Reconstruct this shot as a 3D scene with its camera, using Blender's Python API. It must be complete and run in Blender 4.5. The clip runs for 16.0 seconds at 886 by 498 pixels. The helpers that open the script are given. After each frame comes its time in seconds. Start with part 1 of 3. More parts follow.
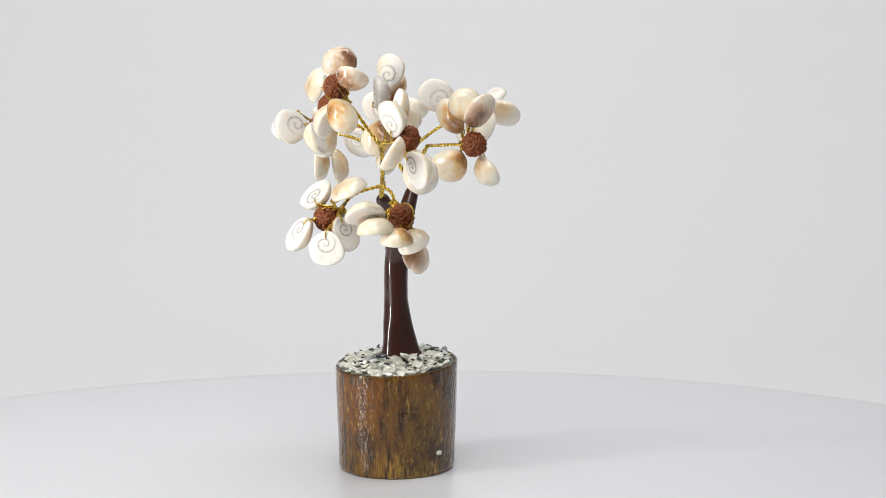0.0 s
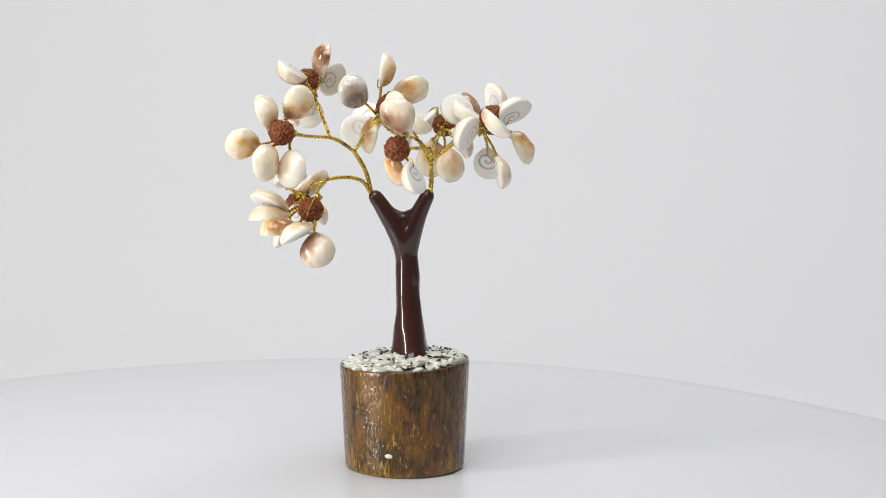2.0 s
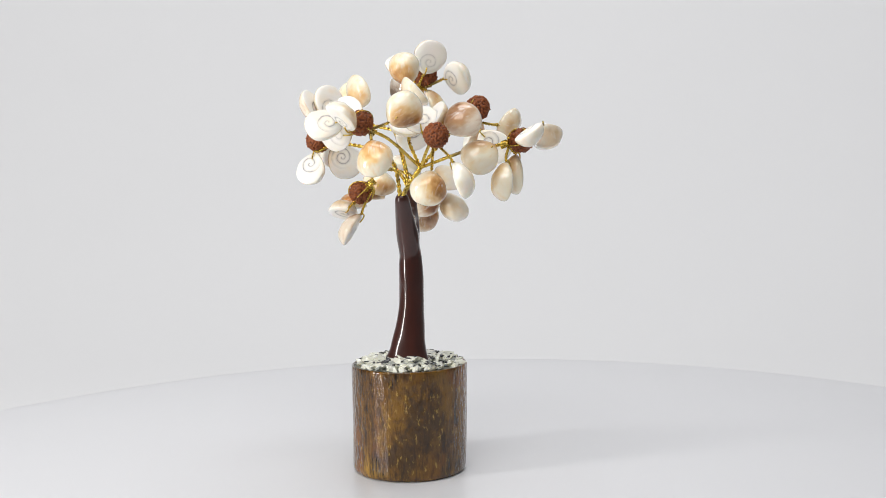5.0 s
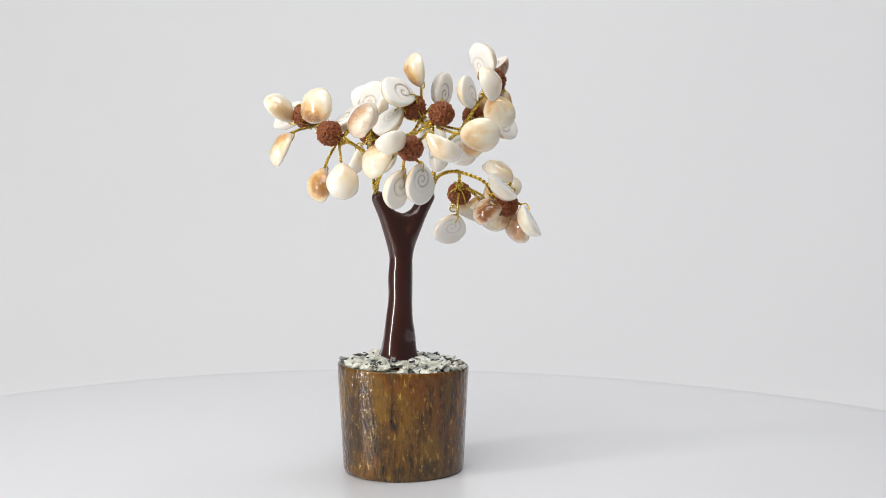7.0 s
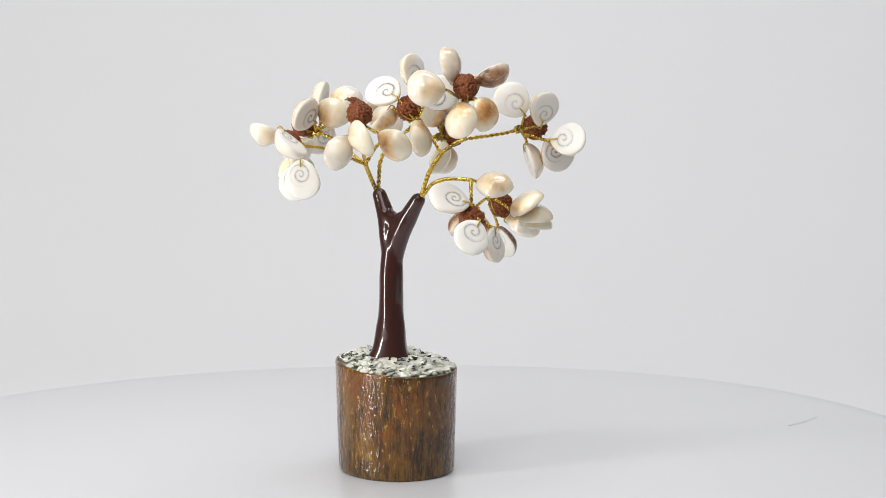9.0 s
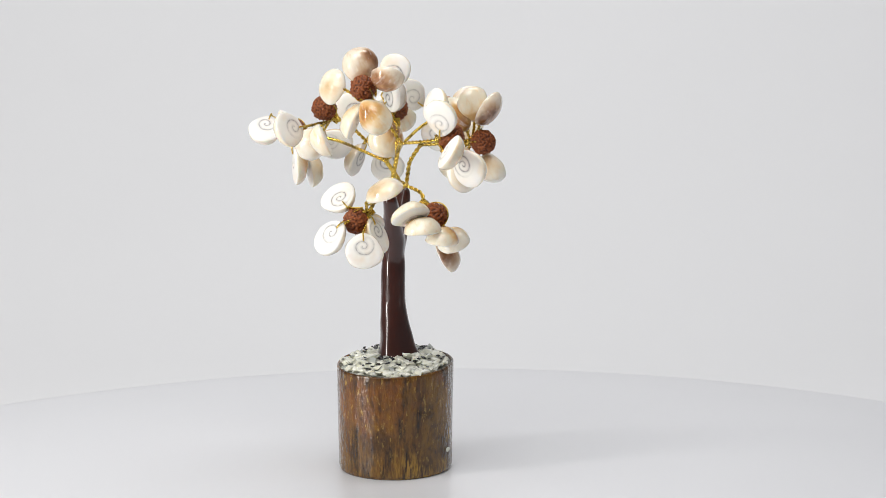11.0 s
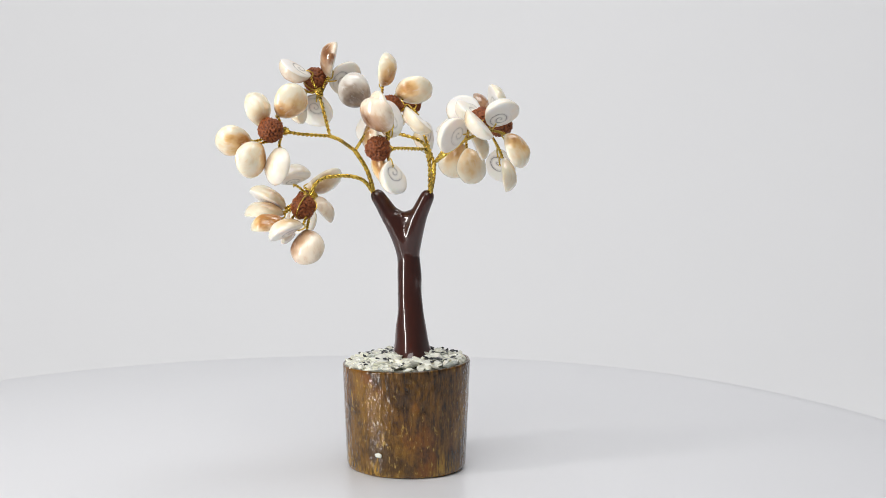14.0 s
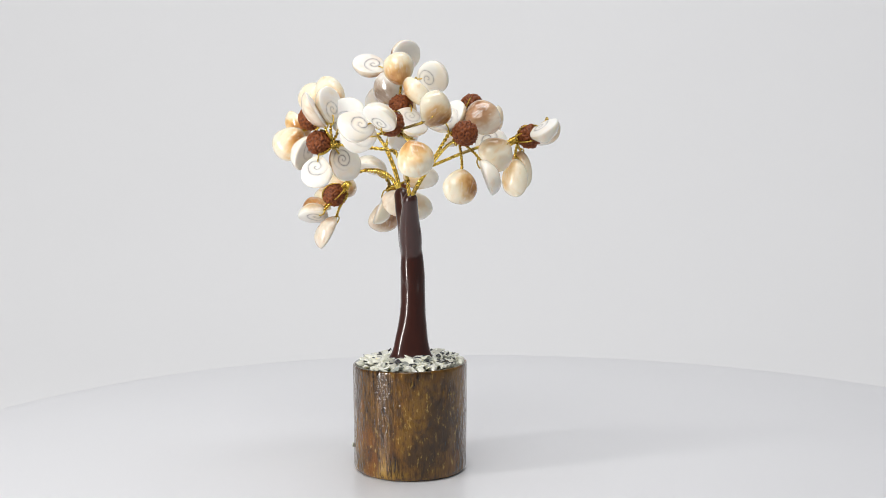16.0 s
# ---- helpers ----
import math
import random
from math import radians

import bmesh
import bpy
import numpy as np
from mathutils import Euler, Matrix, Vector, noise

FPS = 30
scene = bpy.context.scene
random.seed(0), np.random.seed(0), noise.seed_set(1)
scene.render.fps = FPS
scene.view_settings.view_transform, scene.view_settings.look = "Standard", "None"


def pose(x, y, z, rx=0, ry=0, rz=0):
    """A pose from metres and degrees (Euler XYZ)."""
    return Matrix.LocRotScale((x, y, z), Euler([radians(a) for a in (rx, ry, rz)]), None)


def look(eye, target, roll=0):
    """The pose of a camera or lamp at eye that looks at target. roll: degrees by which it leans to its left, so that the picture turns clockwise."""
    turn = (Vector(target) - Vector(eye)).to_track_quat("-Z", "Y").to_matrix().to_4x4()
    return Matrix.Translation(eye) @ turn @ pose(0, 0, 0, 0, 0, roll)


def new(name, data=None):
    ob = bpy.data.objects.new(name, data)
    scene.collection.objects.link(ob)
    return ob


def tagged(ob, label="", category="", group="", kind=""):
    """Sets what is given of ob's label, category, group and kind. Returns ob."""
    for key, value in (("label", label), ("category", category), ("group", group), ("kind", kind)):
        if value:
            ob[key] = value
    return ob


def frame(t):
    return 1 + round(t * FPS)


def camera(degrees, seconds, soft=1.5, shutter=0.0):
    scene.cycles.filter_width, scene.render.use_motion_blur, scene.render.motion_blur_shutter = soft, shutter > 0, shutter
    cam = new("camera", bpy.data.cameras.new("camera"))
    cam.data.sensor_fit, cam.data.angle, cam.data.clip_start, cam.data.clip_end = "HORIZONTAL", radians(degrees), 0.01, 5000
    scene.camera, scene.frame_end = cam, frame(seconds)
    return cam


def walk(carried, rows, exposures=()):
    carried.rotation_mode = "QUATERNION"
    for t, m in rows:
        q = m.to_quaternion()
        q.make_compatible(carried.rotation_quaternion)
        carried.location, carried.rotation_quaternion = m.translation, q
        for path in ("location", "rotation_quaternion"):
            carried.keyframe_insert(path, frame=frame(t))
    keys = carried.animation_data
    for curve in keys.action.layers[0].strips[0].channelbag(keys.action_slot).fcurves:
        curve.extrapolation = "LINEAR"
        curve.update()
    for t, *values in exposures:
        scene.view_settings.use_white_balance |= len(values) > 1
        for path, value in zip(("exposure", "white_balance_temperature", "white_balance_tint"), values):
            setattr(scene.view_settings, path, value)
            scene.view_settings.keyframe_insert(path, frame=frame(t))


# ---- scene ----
cam = camera(24.62, 16.0, soft=0.75)
VIEW = pose(0, -0.72, 0.18715, 81.54, 0, -1.18) @ pose(0, 0, 0, 0, 0, -0.12)
walk(cam, [(0.0, VIEW), (16.0, VIEW)])
scene.view_settings.exposure = 0.0

MM = 0.001
TURN = -31.063          # degrees a second, clockwise from above


# ---- light: a photo table with a tall softbox at its side, one over the camera and one over the backdrop ----
world = bpy.data.worlds.new("tent_light")
scene.world = world
world.use_nodes = True
world.node_tree.nodes["Background"].inputs[0].default_value = (0.97, 0.971, 0.995, 1)
world.node_tree.nodes["Background"].inputs[1].default_value = 0.198


def softbox(name, eye, target, width, height, watts, colour):
    data = bpy.data.lights.new(name, "AREA")
    data.shape, data.size, data.size_y, data.energy, data.color = "RECTANGLE", width, height, watts, colour
    ob = new(name, data)
    ob.matrix_world = look(eye, target)
    return ob


softbox("softbox_side", (-0.79, -0.43, 0.22), (0, 0, 0.18), 0.09, 0.66, 6.5, (1.0, 0.985, 0.96))
softbox("softbox_front", (-0.20, -0.62, 0.98), (0, 0, 0.12), 0.85, 0.60, 6.6, (1.0, 0.99, 0.975))
softbox("softbox_back", (0.25, 0.15, 1.40), (0.06, 0.70, 0.25), 1.1, 0.6, 9.65, (0.966, 0.972, 0.995))


# ---- materials ----
def material(name):
    m = bpy.data.materials.new(name)
    m.use_nodes = True
    nt = m.node_tree
    return m, nt, nt.nodes["Principled BSDF"]


def maths(nt, op, a, b=None, clamp=False):
    n = nt.nodes.new("ShaderNodeMath")
    n.operation, n.use_clamp = op, clamp
    for i, v in enumerate((a, b)):
        if v is None:
            continue
        if isinstance(v, (int, float)):
            n.inputs[i].default_value = v
        else:
            nt.links.new(v, n.inputs[i])
    return n.outputs[0]


def smooth(nt, value, lo, hi, out0=0.0, out1=1.0):
    n = nt.nodes.new("ShaderNodeMapRange")
    n.interpolation_type = "SMOOTHSTEP"
    nt.links.new(value, n.inputs[0])
    for i, v in enumerate((lo, hi, out0, out1)):
        n.inputs[i + 1].default_value = v
    return n.outputs[0]


def mix(nt, fac, a, b):
    n = nt.nodes.new("ShaderNodeMix")
    n.data_type = "RGBA"
    for sock, v in ((n.inputs[0], fac), (n.inputs[6], a), (n.inputs[7], b)):
        if isinstance(v, (int, float)):
            sock.default_value = v
        elif isinstance(v, tuple):
            sock.default_value = (*v, 1)
        else:
            nt.links.new(v, sock)
    return n.outputs[2]


def coords(nt, scale=(1, 1, 1), shift=None):
    tc = nt.nodes.new("ShaderNodeTexCoord")
    mp = nt.nodes.new("ShaderNodeMapping")
    mp.inputs["Scale"].default_value = scale
    nt.links.new(tc.outputs["Object"], mp.inputs["Vector"])
    if shift is not None:
        nt.links.new(shift, mp.inputs["Location"])
    return mp.outputs[0]


def noise_tex(nt, vector, scale, detail=4.0, rough=0.55):
    n = nt.nodes.new("ShaderNodeTexNoise")
    n.inputs["Scale"].default_value, n.inputs["Detail"].default_value, n.inputs["Roughness"].default_value = scale, detail, rough
    nt.links.new(vector, n.inputs["Vector"])
    return n.outputs["Fac"]


def bump(nt, bsdf, height, strength, distance):
    b = nt.nodes.new("ShaderNodeBump")
    b.inputs["Strength"].default_value, b.inputs["Distance"].default_value = strength, distance
    nt.links.new(height, b.inputs["Height"])
    nt.links.new(b.outputs[0], bsdf.inputs["Normal"])
    nt.links.new(b.outputs[0], bsdf.inputs["Coat Normal"])


def random_of(nt):
    return nt.nodes.new("ShaderNodeObjectInfo").outputs["Random"]


def spread(nt, value, k):
    """A different shift of the pattern for each object."""
    c = nt.nodes.new("ShaderNodeCombineXYZ")
    for i in range(3):
        nt.links.new(maths(nt, "MULTIPLY", value, k * (1.0 + 0.37 * i)), c.inputs[i])
    return c.outputs[0]


def paper_material(name, colour, rough, grain):
    m, nt, b = material(name)
    v = coords(nt)
    f = noise_tex(nt, v, 3.0, 3)
    fine = noise_tex(nt, v, 900.0, 3)
    lo = tuple(c * 0.97 for c in colour)
    nt.links.new(mix(nt, f, lo, colour), b.inputs["Base Color"])
    b.inputs["Roughness"].default_value = rough
    bump(nt, b, fine, grain, 0.0002)
    return m


def shell_material(name, pale, tan, brown, amount):
    """Polished sea shell: a domed back with a tan blush, a flat face with a grey spiral line. Local x runs from the tip (0) to the round end."""
    m, nt, b = material(name)
    tc = nt.nodes.new("ShaderNodeTexCoord")
    sep = nt.nodes.new("ShaderNodeSeparateXYZ")
    nt.links.new(tc.outputs["Object"], sep.inputs[0])
    x, y, z = sep.outputs
    rnd = random_of(nt)
    v = coords(nt, shift=spread(nt, rnd, 0.31))
    cloud = noise_tex(nt, v, 130.0, 3)
    fine = noise_tex(nt, v, 900.0, 4)
    # the blush gathers towards one side of the dome and its tip
    broad = noise_tex(nt, v, 90.0, 3)
    side = maths(nt, "MULTIPLY", maths(nt, "SUBTRACT", rnd, 0.5), 2.6)
    lean = maths(nt, "ADD", maths(nt, "MULTIPLY", y, side), maths(nt, "MULTIPLY", maths(nt, "SUBTRACT", 0.0075, x), 0.75))
    lean = maths(nt, "ADD", lean, maths(nt, "MULTIPLY", maths(nt, "SUBTRACT", broad, 0.5), 0.022))
    lean = maths(nt, "ADD", lean, maths(nt, "MULTIPLY", maths(nt, "SUBTRACT", z, 0.0024), 0.55 + 1.6 * max(0.0, amount - 1.0)))
    lean = maths(nt, "ADD", lean, 0.004 * max(0.0, amount - 1.0))
    strength = maths(nt, "ADD", maths(nt, "MULTIPLY", maths(nt, "FRACT", maths(nt, "MULTIPLY", rnd, 5.7)), 0.6), 0.5)
    lip = maths(nt, "ADD", z, maths(nt, "MULTIPLY", maths(nt, "SUBTRACT", cloud, 0.5), 0.0022))      # the rim of the dome stays white
    strength = maths(nt, "MULTIPLY", strength, smooth(nt, lip, 0.0002, 0.0027, 0.12, 1.15))
    wash = maths(nt, "MULTIPLY", maths(nt, "MULTIPLY", smooth(nt, lean, -0.0030, 0.0035), strength), min(1.0, amount), clamp=True)
    patch = maths(nt, "MULTIPLY", maths(nt, "MULTIPLY", smooth(nt, lean, 0.0005, 0.0062), strength), min(1.0, amount), clamp=True)
    dome = mix(nt, wash, pale, tan)
    dome = mix(nt, patch, dome, brown)
    core = maths(nt, "MULTIPLY", smooth(nt, maths(nt, "ADD", lean, maths(nt, "MULTIPLY", maths(nt, "SUBTRACT", cloud, 0.5), 0.01)), 0.0035, 0.0085), min(1.0, 0.8 * amount))
    dome = mix(nt, core, dome, tuple(0.55 * c for c in brown))
    lines = noise_tex(nt, coords(nt, scale=(0.5, 1.6, 1.0), shift=spread(nt, rnd, 0.9)), 420.0, 4, 0.6)
    dome = mix(nt, smooth(nt, lines, 0.50, 0.72, 0.0, 0.42), dome, tan)
    dome = mix(nt, smooth(nt, lines, 0.46, 0.26, 0.0, 0.45), dome, (0.90, 0.86, 0.78))
    # the flat face: chalk white with a spiral line
    sx = maths(nt, "SUBTRACT", x, 0.0054)
    sy = maths(nt, "SUBTRACT", y, 0.0002)
    rad = maths(nt, "SQRT", maths(nt, "ADD", maths(nt, "MULTIPLY", sx, sx), maths(nt, "MULTIPLY", sy, sy)))
    ang = maths(nt, "DIVIDE", maths(nt, "ARCTAN2", sy, sx), 2 * math.pi)
    jit = maths(nt, "MULTIPLY", maths(nt, "SUBTRACT", cloud, 0.5), 0.55)
    turns = maths(nt, "POWER", maths(nt, "DIVIDE", rad, maths(nt, "ADD", maths(nt, "MULTIPLY", maths(nt, "FRACT", maths(nt, "MULTIPLY", rnd, 7.3)), 0.0009), 0.0015)), 0.85)
    ph = maths(nt, "FRACT", maths(nt, "ADD", maths(nt, "ADD", turns, jit), maths(nt, "ADD", ang, 10.0)))
    off = maths(nt, "ABSOLUTE", maths(nt, "SUBTRACT", ph, 0.5))
    line = smooth(nt, off, 0.17, 0.02)
    halo = smooth(nt, off, 0.46, 0.02, 0.0, 0.42)
    inside = smooth(nt, rad, 0.0046, 0.0032)
    line = maths(nt, "MULTIPLY", maths(nt, "MAXIMUM", line, halo), inside)
    line = maths(nt, "MULTIPLY", line, smooth(nt, fine, 0.3, 0.65, 0.45, 0.95))
    line = maths(nt, "MULTIPLY", line, maths(nt, "ADD", maths(nt, "MULTIPLY", rnd, 0.75), 0.4), clamp=True)
    face = mix(nt, cloud, (0.89, 0.875, 0.84), (0.80, 0.765, 0.70))
    face = mix(nt, smooth(nt, broad, 0.50, 0.72, 0.0, 0.55), face, tuple(0.5 * (p + q) for p, q in zip(pale, tan)))
    face = mix(nt, line, face, (0.20, 0.185, 0.18))
    flat = smooth(nt, z, -0.0001, -0.0004)
    col = mix(nt, flat, dome, face)
    nt.links.new(col, b.inputs["Base Color"])
    nt.links.new(smooth(nt, flat, 0.0, 1.0, 0.20, 0.50), b.inputs["Roughness"])
    nt.links.new(smooth(nt, flat, 0.0, 1.0, 0.75, 0.10), b.inputs["Coat Weight"])
    b.inputs["Coat Roughness"].default_value = 0.045
    b.inputs["Subsurface Weight"].default_value = 0.3
    b.inputs["Subsurface Radius"].default_value = (1.0, 0.8, 0.6)
    b.inputs["Subsurface Scale"].default_value = 0.0025
    bump(nt, b, maths(nt, "ADD", maths(nt, "MULTIPLY", cloud, 1.0), maths(nt, "MULTIPLY", fine, 0.15)), 0.12, 0.0006)
    return m


def bead_material():
    m, nt, b = material("seed_bead")
    v = coords(nt, shift=spread(nt, random_of(nt), 0.5))
    f = noise_tex(nt, v, 420.0, 5, 0.65)
    big = noise_tex(nt, v, 150.0, 2)
    # occlusion shade painted into the colour: hollows and seams go darker than the ridges
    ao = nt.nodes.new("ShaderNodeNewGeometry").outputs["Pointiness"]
    pit_shade = smooth(nt, ao, 0.44, 0.54)
    col = mix(nt, pit_shade, (0.028, 0.0050, 0.0015), (0.25, 0.066, 0.015))
    col = mix(nt, maths(nt, "MULTIPLY", smooth(nt, f, 0.4, 0.75), 0.5), col, (0.33, 0.098, 0.030))
    col = mix(nt, maths(nt, "MULTIPLY", big, 0.35), col, (0.17, 0.045, 0.016))
    nt.links.new(col, b.inputs["Base Color"])
    b.inputs["Roughness"].default_value = 0.45
    b.inputs["Specular IOR Level"].default_value = 0.3
    bump(nt, b, f, 0.6, 0.0005)
    return m


def brass_material():
    m, nt, b = material("brass_wire")
    f = noise_tex(nt, coords(nt), 260.0, 3)
    g = noise_tex(nt, coords(nt), 75.0, 3)
    nt.links.new(mix(nt, smooth(nt, g, 0.52, 0.66), mix(nt, f, (0.45, 0.27, 0.035), (0.88, 0.66, 0.14)), (0.27, 0.19, 0.06)), b.inputs["Base Color"])
    b.inputs["Metallic"].default_value = 1.0
    nt.links.new(smooth(nt, f, 0.3, 0.7, 0.18, 0.36), b.inputs["Roughness"])
    return m


def trunk_material():
    m, nt, b = material("glossy_brown_lacquer")
    v = coords(nt, scale=(1, 1, 0.35))
    f = noise_tex(nt, v, 160.0, 4)
    g = noise_tex(nt, v, 60.0, 3)
    col = mix(nt, f, (0.022, 0.0036, 0.0014), (0.052, 0.0088, 0.0032))
    nt.links.new(col, b.inputs["Base Color"])
    b.inputs["Roughness"].default_value = 0.3
    b.inputs["Specular IOR Level"].default_value = 0.2
    b.inputs["Coat Weight"].default_value = 1.0
    b.inputs["Coat IOR"].default_value = 1.5
    b.inputs["Coat Roughness"].default_value = 0.03
    bump(nt, b, maths(nt, "ADD", g, maths(nt, "MULTIPLY", f, 0.35)), 0.10, 0.0010)
    return m


def wood_material():
    m, nt, b = material("varnished_branch_wood")
    v = coords(nt, scale=(1, 1, 0.16))
    streak = noise_tex(nt, v, 420.0, 5, 0.7)
    hair = noise_tex(nt, coords(nt, scale=(1, 1, 0.13)), 1300.0, 4, 0.7)
    broad = noise_tex(nt, coords(nt, scale=(1, 1, 0.45)), 75.0, 4, 0.6)
    blot = noise_tex(nt, coords(nt, scale=(1, 1, 0.7)), 46.0, 6, 0.68)
    speck = noise_tex(nt, coords(nt, scale=(1, 1, 0.4)), 700.0, 4, 0.7)
    hue = noise_tex(nt, coords(nt, scale=(1, 1, 0.5)), 38.0, 3, 0.6)
    col = mix(nt, smooth(nt, streak, 0.34, 0.66), (0.015, 0.0064, 0.0011), (0.138, 0.060, 0.0050))
    col = mix(nt, smooth(nt, broad, 0.44, 0.60, 0.0, 0.85), col, mix(nt, smooth(nt, hue, 0.45, 0.58), (0.185, 0.058, 0.0034), (0.190, 0.090, 0.0068)))
    col = mix(nt, smooth(nt, hair, 0.50, 0.66, 0.0, 0.45), col, (0.24, 0.102, 0.010))
    col = mix(nt, smooth(nt, speck, 0.46, 0.34, 0.0, 0.5), col, (0.018, 0.009, 0.003))
    col = mix(nt, smooth(nt, blot, 0.50, 0.62, 0.0, 0.70), col, (0.020, 0.0085, 0.0022))
    col = mix(nt, maths(nt, "MULTIPLY", smooth(nt, speck, 0.58, 0.68), smooth(nt, broad, 0.40, 0.55, 0.2, 0.8)), col, (0.42, 0.26, 0.050))
    # pale, yellow wear at the sawn foot
    tc = nt.nodes.new("ShaderNodeTexCoord")
    sep = nt.nodes.new("ShaderNodeSeparateXYZ")
    nt.links.new(tc.outputs["Object"], sep.inputs[0])
    worn = smooth(nt, maths(nt, "ADD", maths(nt, "MULTIPLY", sep.outputs[0], 0.82), maths(nt, "MULTIPLY", sep.outputs[1], -0.57)), -0.002, 0.013, 0.12, 1.0)
    edge = maths(nt, "ADD", sep.outputs[2], maths(nt, "MULTIPLY", maths(nt, "SUBTRACT", broad, 0.5), 0.060))
    col = mix(nt, maths(nt, "MULTIPLY", maths(nt, "MULTIPLY", smooth(nt, edge, 0.0080, -0.001), worn), smooth(nt, hair, 0.40, 0.58)), col, (0.36, 0.195, 0.022))
    nt.links.new(col, b.inputs["Base Color"])
    b.inputs["Roughness"].default_value = 0.42
    b.inputs["Coat Weight"].default_value = 1.0
    b.inputs["Coat IOR"].default_value = 1.52
    b.inputs["Coat Roughness"].default_value = 0.035
    b.inputs["Specular IOR Level"].default_value = 0.04
    bump(nt, b, maths(nt, "ADD", maths(nt, "MULTIPLY", hair, 0.5), streak), 0.6, 0.0010)
    # the varnish runs in soft dimples over the grain
    dimple = noise_tex(nt, coords(nt, scale=(1.0, 1.0, 0.55)), 640.0, 1.2, 0.4)
    ripple = noise_tex(nt, coords(nt, scale=(1.0, 1.0, 0.8)), 1500.0, 1.0, 0.4)
    c = nt.nodes.new("ShaderNodeBump")
    c.inputs["Strength"].default_value, c.inputs["Distance"].default_value = 1.0, 0.00043
    nt.links.new(maths(nt, "ADD", dimple, maths(nt, "MULTIPLY", ripple, 0.3)), c.inputs["Height"])
    nt.links.new(c.outputs[0], b.inputs["Coat Normal"])
    return m


def soil_material():
    m, nt, b = material("dark_glue_bed")
    f = noise_tex(nt, coords(nt), 500.0, 4)
    nt.links.new(mix(nt, f, (0.07, 0.066, 0.05), (0.42, 0.42, 0.35)), b.inputs["Base Color"])
    b.inputs["Roughness"].default_value = 0.5
    bump(nt, b, f, 0.8, 0.001)
    return m


def chip_material(name, a, c, rough):
    m, nt, b = material(name)
    rnd = random_of(nt)
    v = coords(nt, shift=spread(nt, rnd, 0.7))
    f = noise_tex(nt, v, 380.0, 4)
    col = mix(nt, maths(nt, "ADD", maths(nt, "MULTIPLY", f, 0.6), maths(nt, "MULTIPLY", rnd, 0.4)), a, c)
    nt.links.new(col, b.inputs["Base Color"])
    b.inputs["Roughness"].default_value = rough
    b.inputs["Coat Weight"].default_value = 0.5
    b.inputs["Subsurface Weight"].default_value = 0.35
    b.inputs["Subsurface Radius"].default_value = (1.0, 0.95, 0.8)
    b.inputs["Subsurface Scale"].default_value = 0.0012
    bump(nt, b, f, 0.4, 0.0006)
    return m


BACKDROP = paper_material("white_backdrop_paper", (0.78, 0.78, 0.785), 0.7, 0.15)
DISC = paper_material("white_satin_board", (0.69, 0.693, 0.712), 0.30, 0.05)
SCUFF = paper_material("grey_scuff", (0.63, 0.633, 0.65), 0.32, 0.05)
SHELL = {
    "white": shell_material("white_shell", (0.87, 0.81, 0.70), (0.83, 0.67, 0.42), (0.74, 0.47, 0.20), 0.6),
    "cream": shell_material("cream_shell", (0.85, 0.77, 0.60), (0.79, 0.52, 0.215), (0.53, 0.235, 0.060), 1.0),
    "brown": shell_material("brown_shell", (0.80, 0.69, 0.55), (0.56, 0.32, 0.150), (0.33, 0.130, 0.046), 1.25),
    "grey": shell_material("grey_shell", (0.70, 0.66, 0.60), (0.46, 0.37, 0.29), (0.27, 0.180, 0.12), 1.4),
}
BEAD, BRASS, TRUNK, WOOD, SOIL = bead_material(), brass_material(), trunk_material(), wood_material(), soil_material()
CHIP = [chip_material("pale_stone_chip", (0.58, 0.59, 0.48), (0.86, 0.85, 0.76), 0.22),
        chip_material("grey_stone_chip", (0.20, 0.22, 0.20), (0.46, 0.48, 0.43), 0.4),
        chip_material("black_stone_chip", (0.008, 0.009, 0.011), (0.05, 0.05, 0.055), 0.25)]


# ---- setting ----
def part(name, bm, mat, parent=None, label="", smooth_shade=True):
    """Links a bmesh as one mesh object, under a thing or a part."""
    me = bpy.data.meshes.new(name)
    bm.to_mesh(me)
    bm.free()
    return part_of(name, me, mat, parent, label, smooth_shade)


def part_of(name, me, mat, parent=None, label="", smooth_shade=True):
    if mat is not None and not me.materials:
        me.materials.append(mat)
    if smooth_shade:
        me.polygons.foreach_set("use_smooth", [True] * len(me.polygons))
    ob = new(name, me)
    if parent is not None:
        ob.parent = parent
    return tagged(ob, label)


def sweep_profile(bm, profile, x0, x1):
    rows = [[bm.verts.new((x, y, z)) for y, z in profile] for x in (x0, x1)]
    for i in range(len(profile) - 1):
        bm.faces.new((rows[0][i], rows[1][i], rows[1][i + 1], rows[0][i + 1]))


def backdrop():
    """A white paper sweep: level under the turntable, curved up to a wall behind it. 4 mm thick."""
    bm = bmesh.new()
    z0, y1, r = -0.055, 0.42, 0.75
    top = [(-0.42, z0), (y1, z0)]
    for i in range(1, 33):
        a = i / 32 * math.pi / 2
        top.append((y1 + r * math.sin(a), z0 + r * (1 - math.cos(a))))
    top.append((y1 + r, 1.7))
    back = [(y + 0.004 * (z > z0 + 0.01), z - 0.004 * (z <= z0 + 0.01)) for y, z in top]
    sweep_profile(bm, top, -0.62, 0.62)
    sweep_profile(bm, back[::-1], -0.62, 0.62)
    return tagged(part("backdrop", bm, BACKDROP), "white paper sweep curving up behind the turntable", "backdrop", kind="structure")


def sag(x, y):
    """The soft board droops towards its edge and leans a little."""
    return -0.0236 * (x * x + y * y) / 0.3015 ** 2 - 0.0085 * x - 0.0052 * y


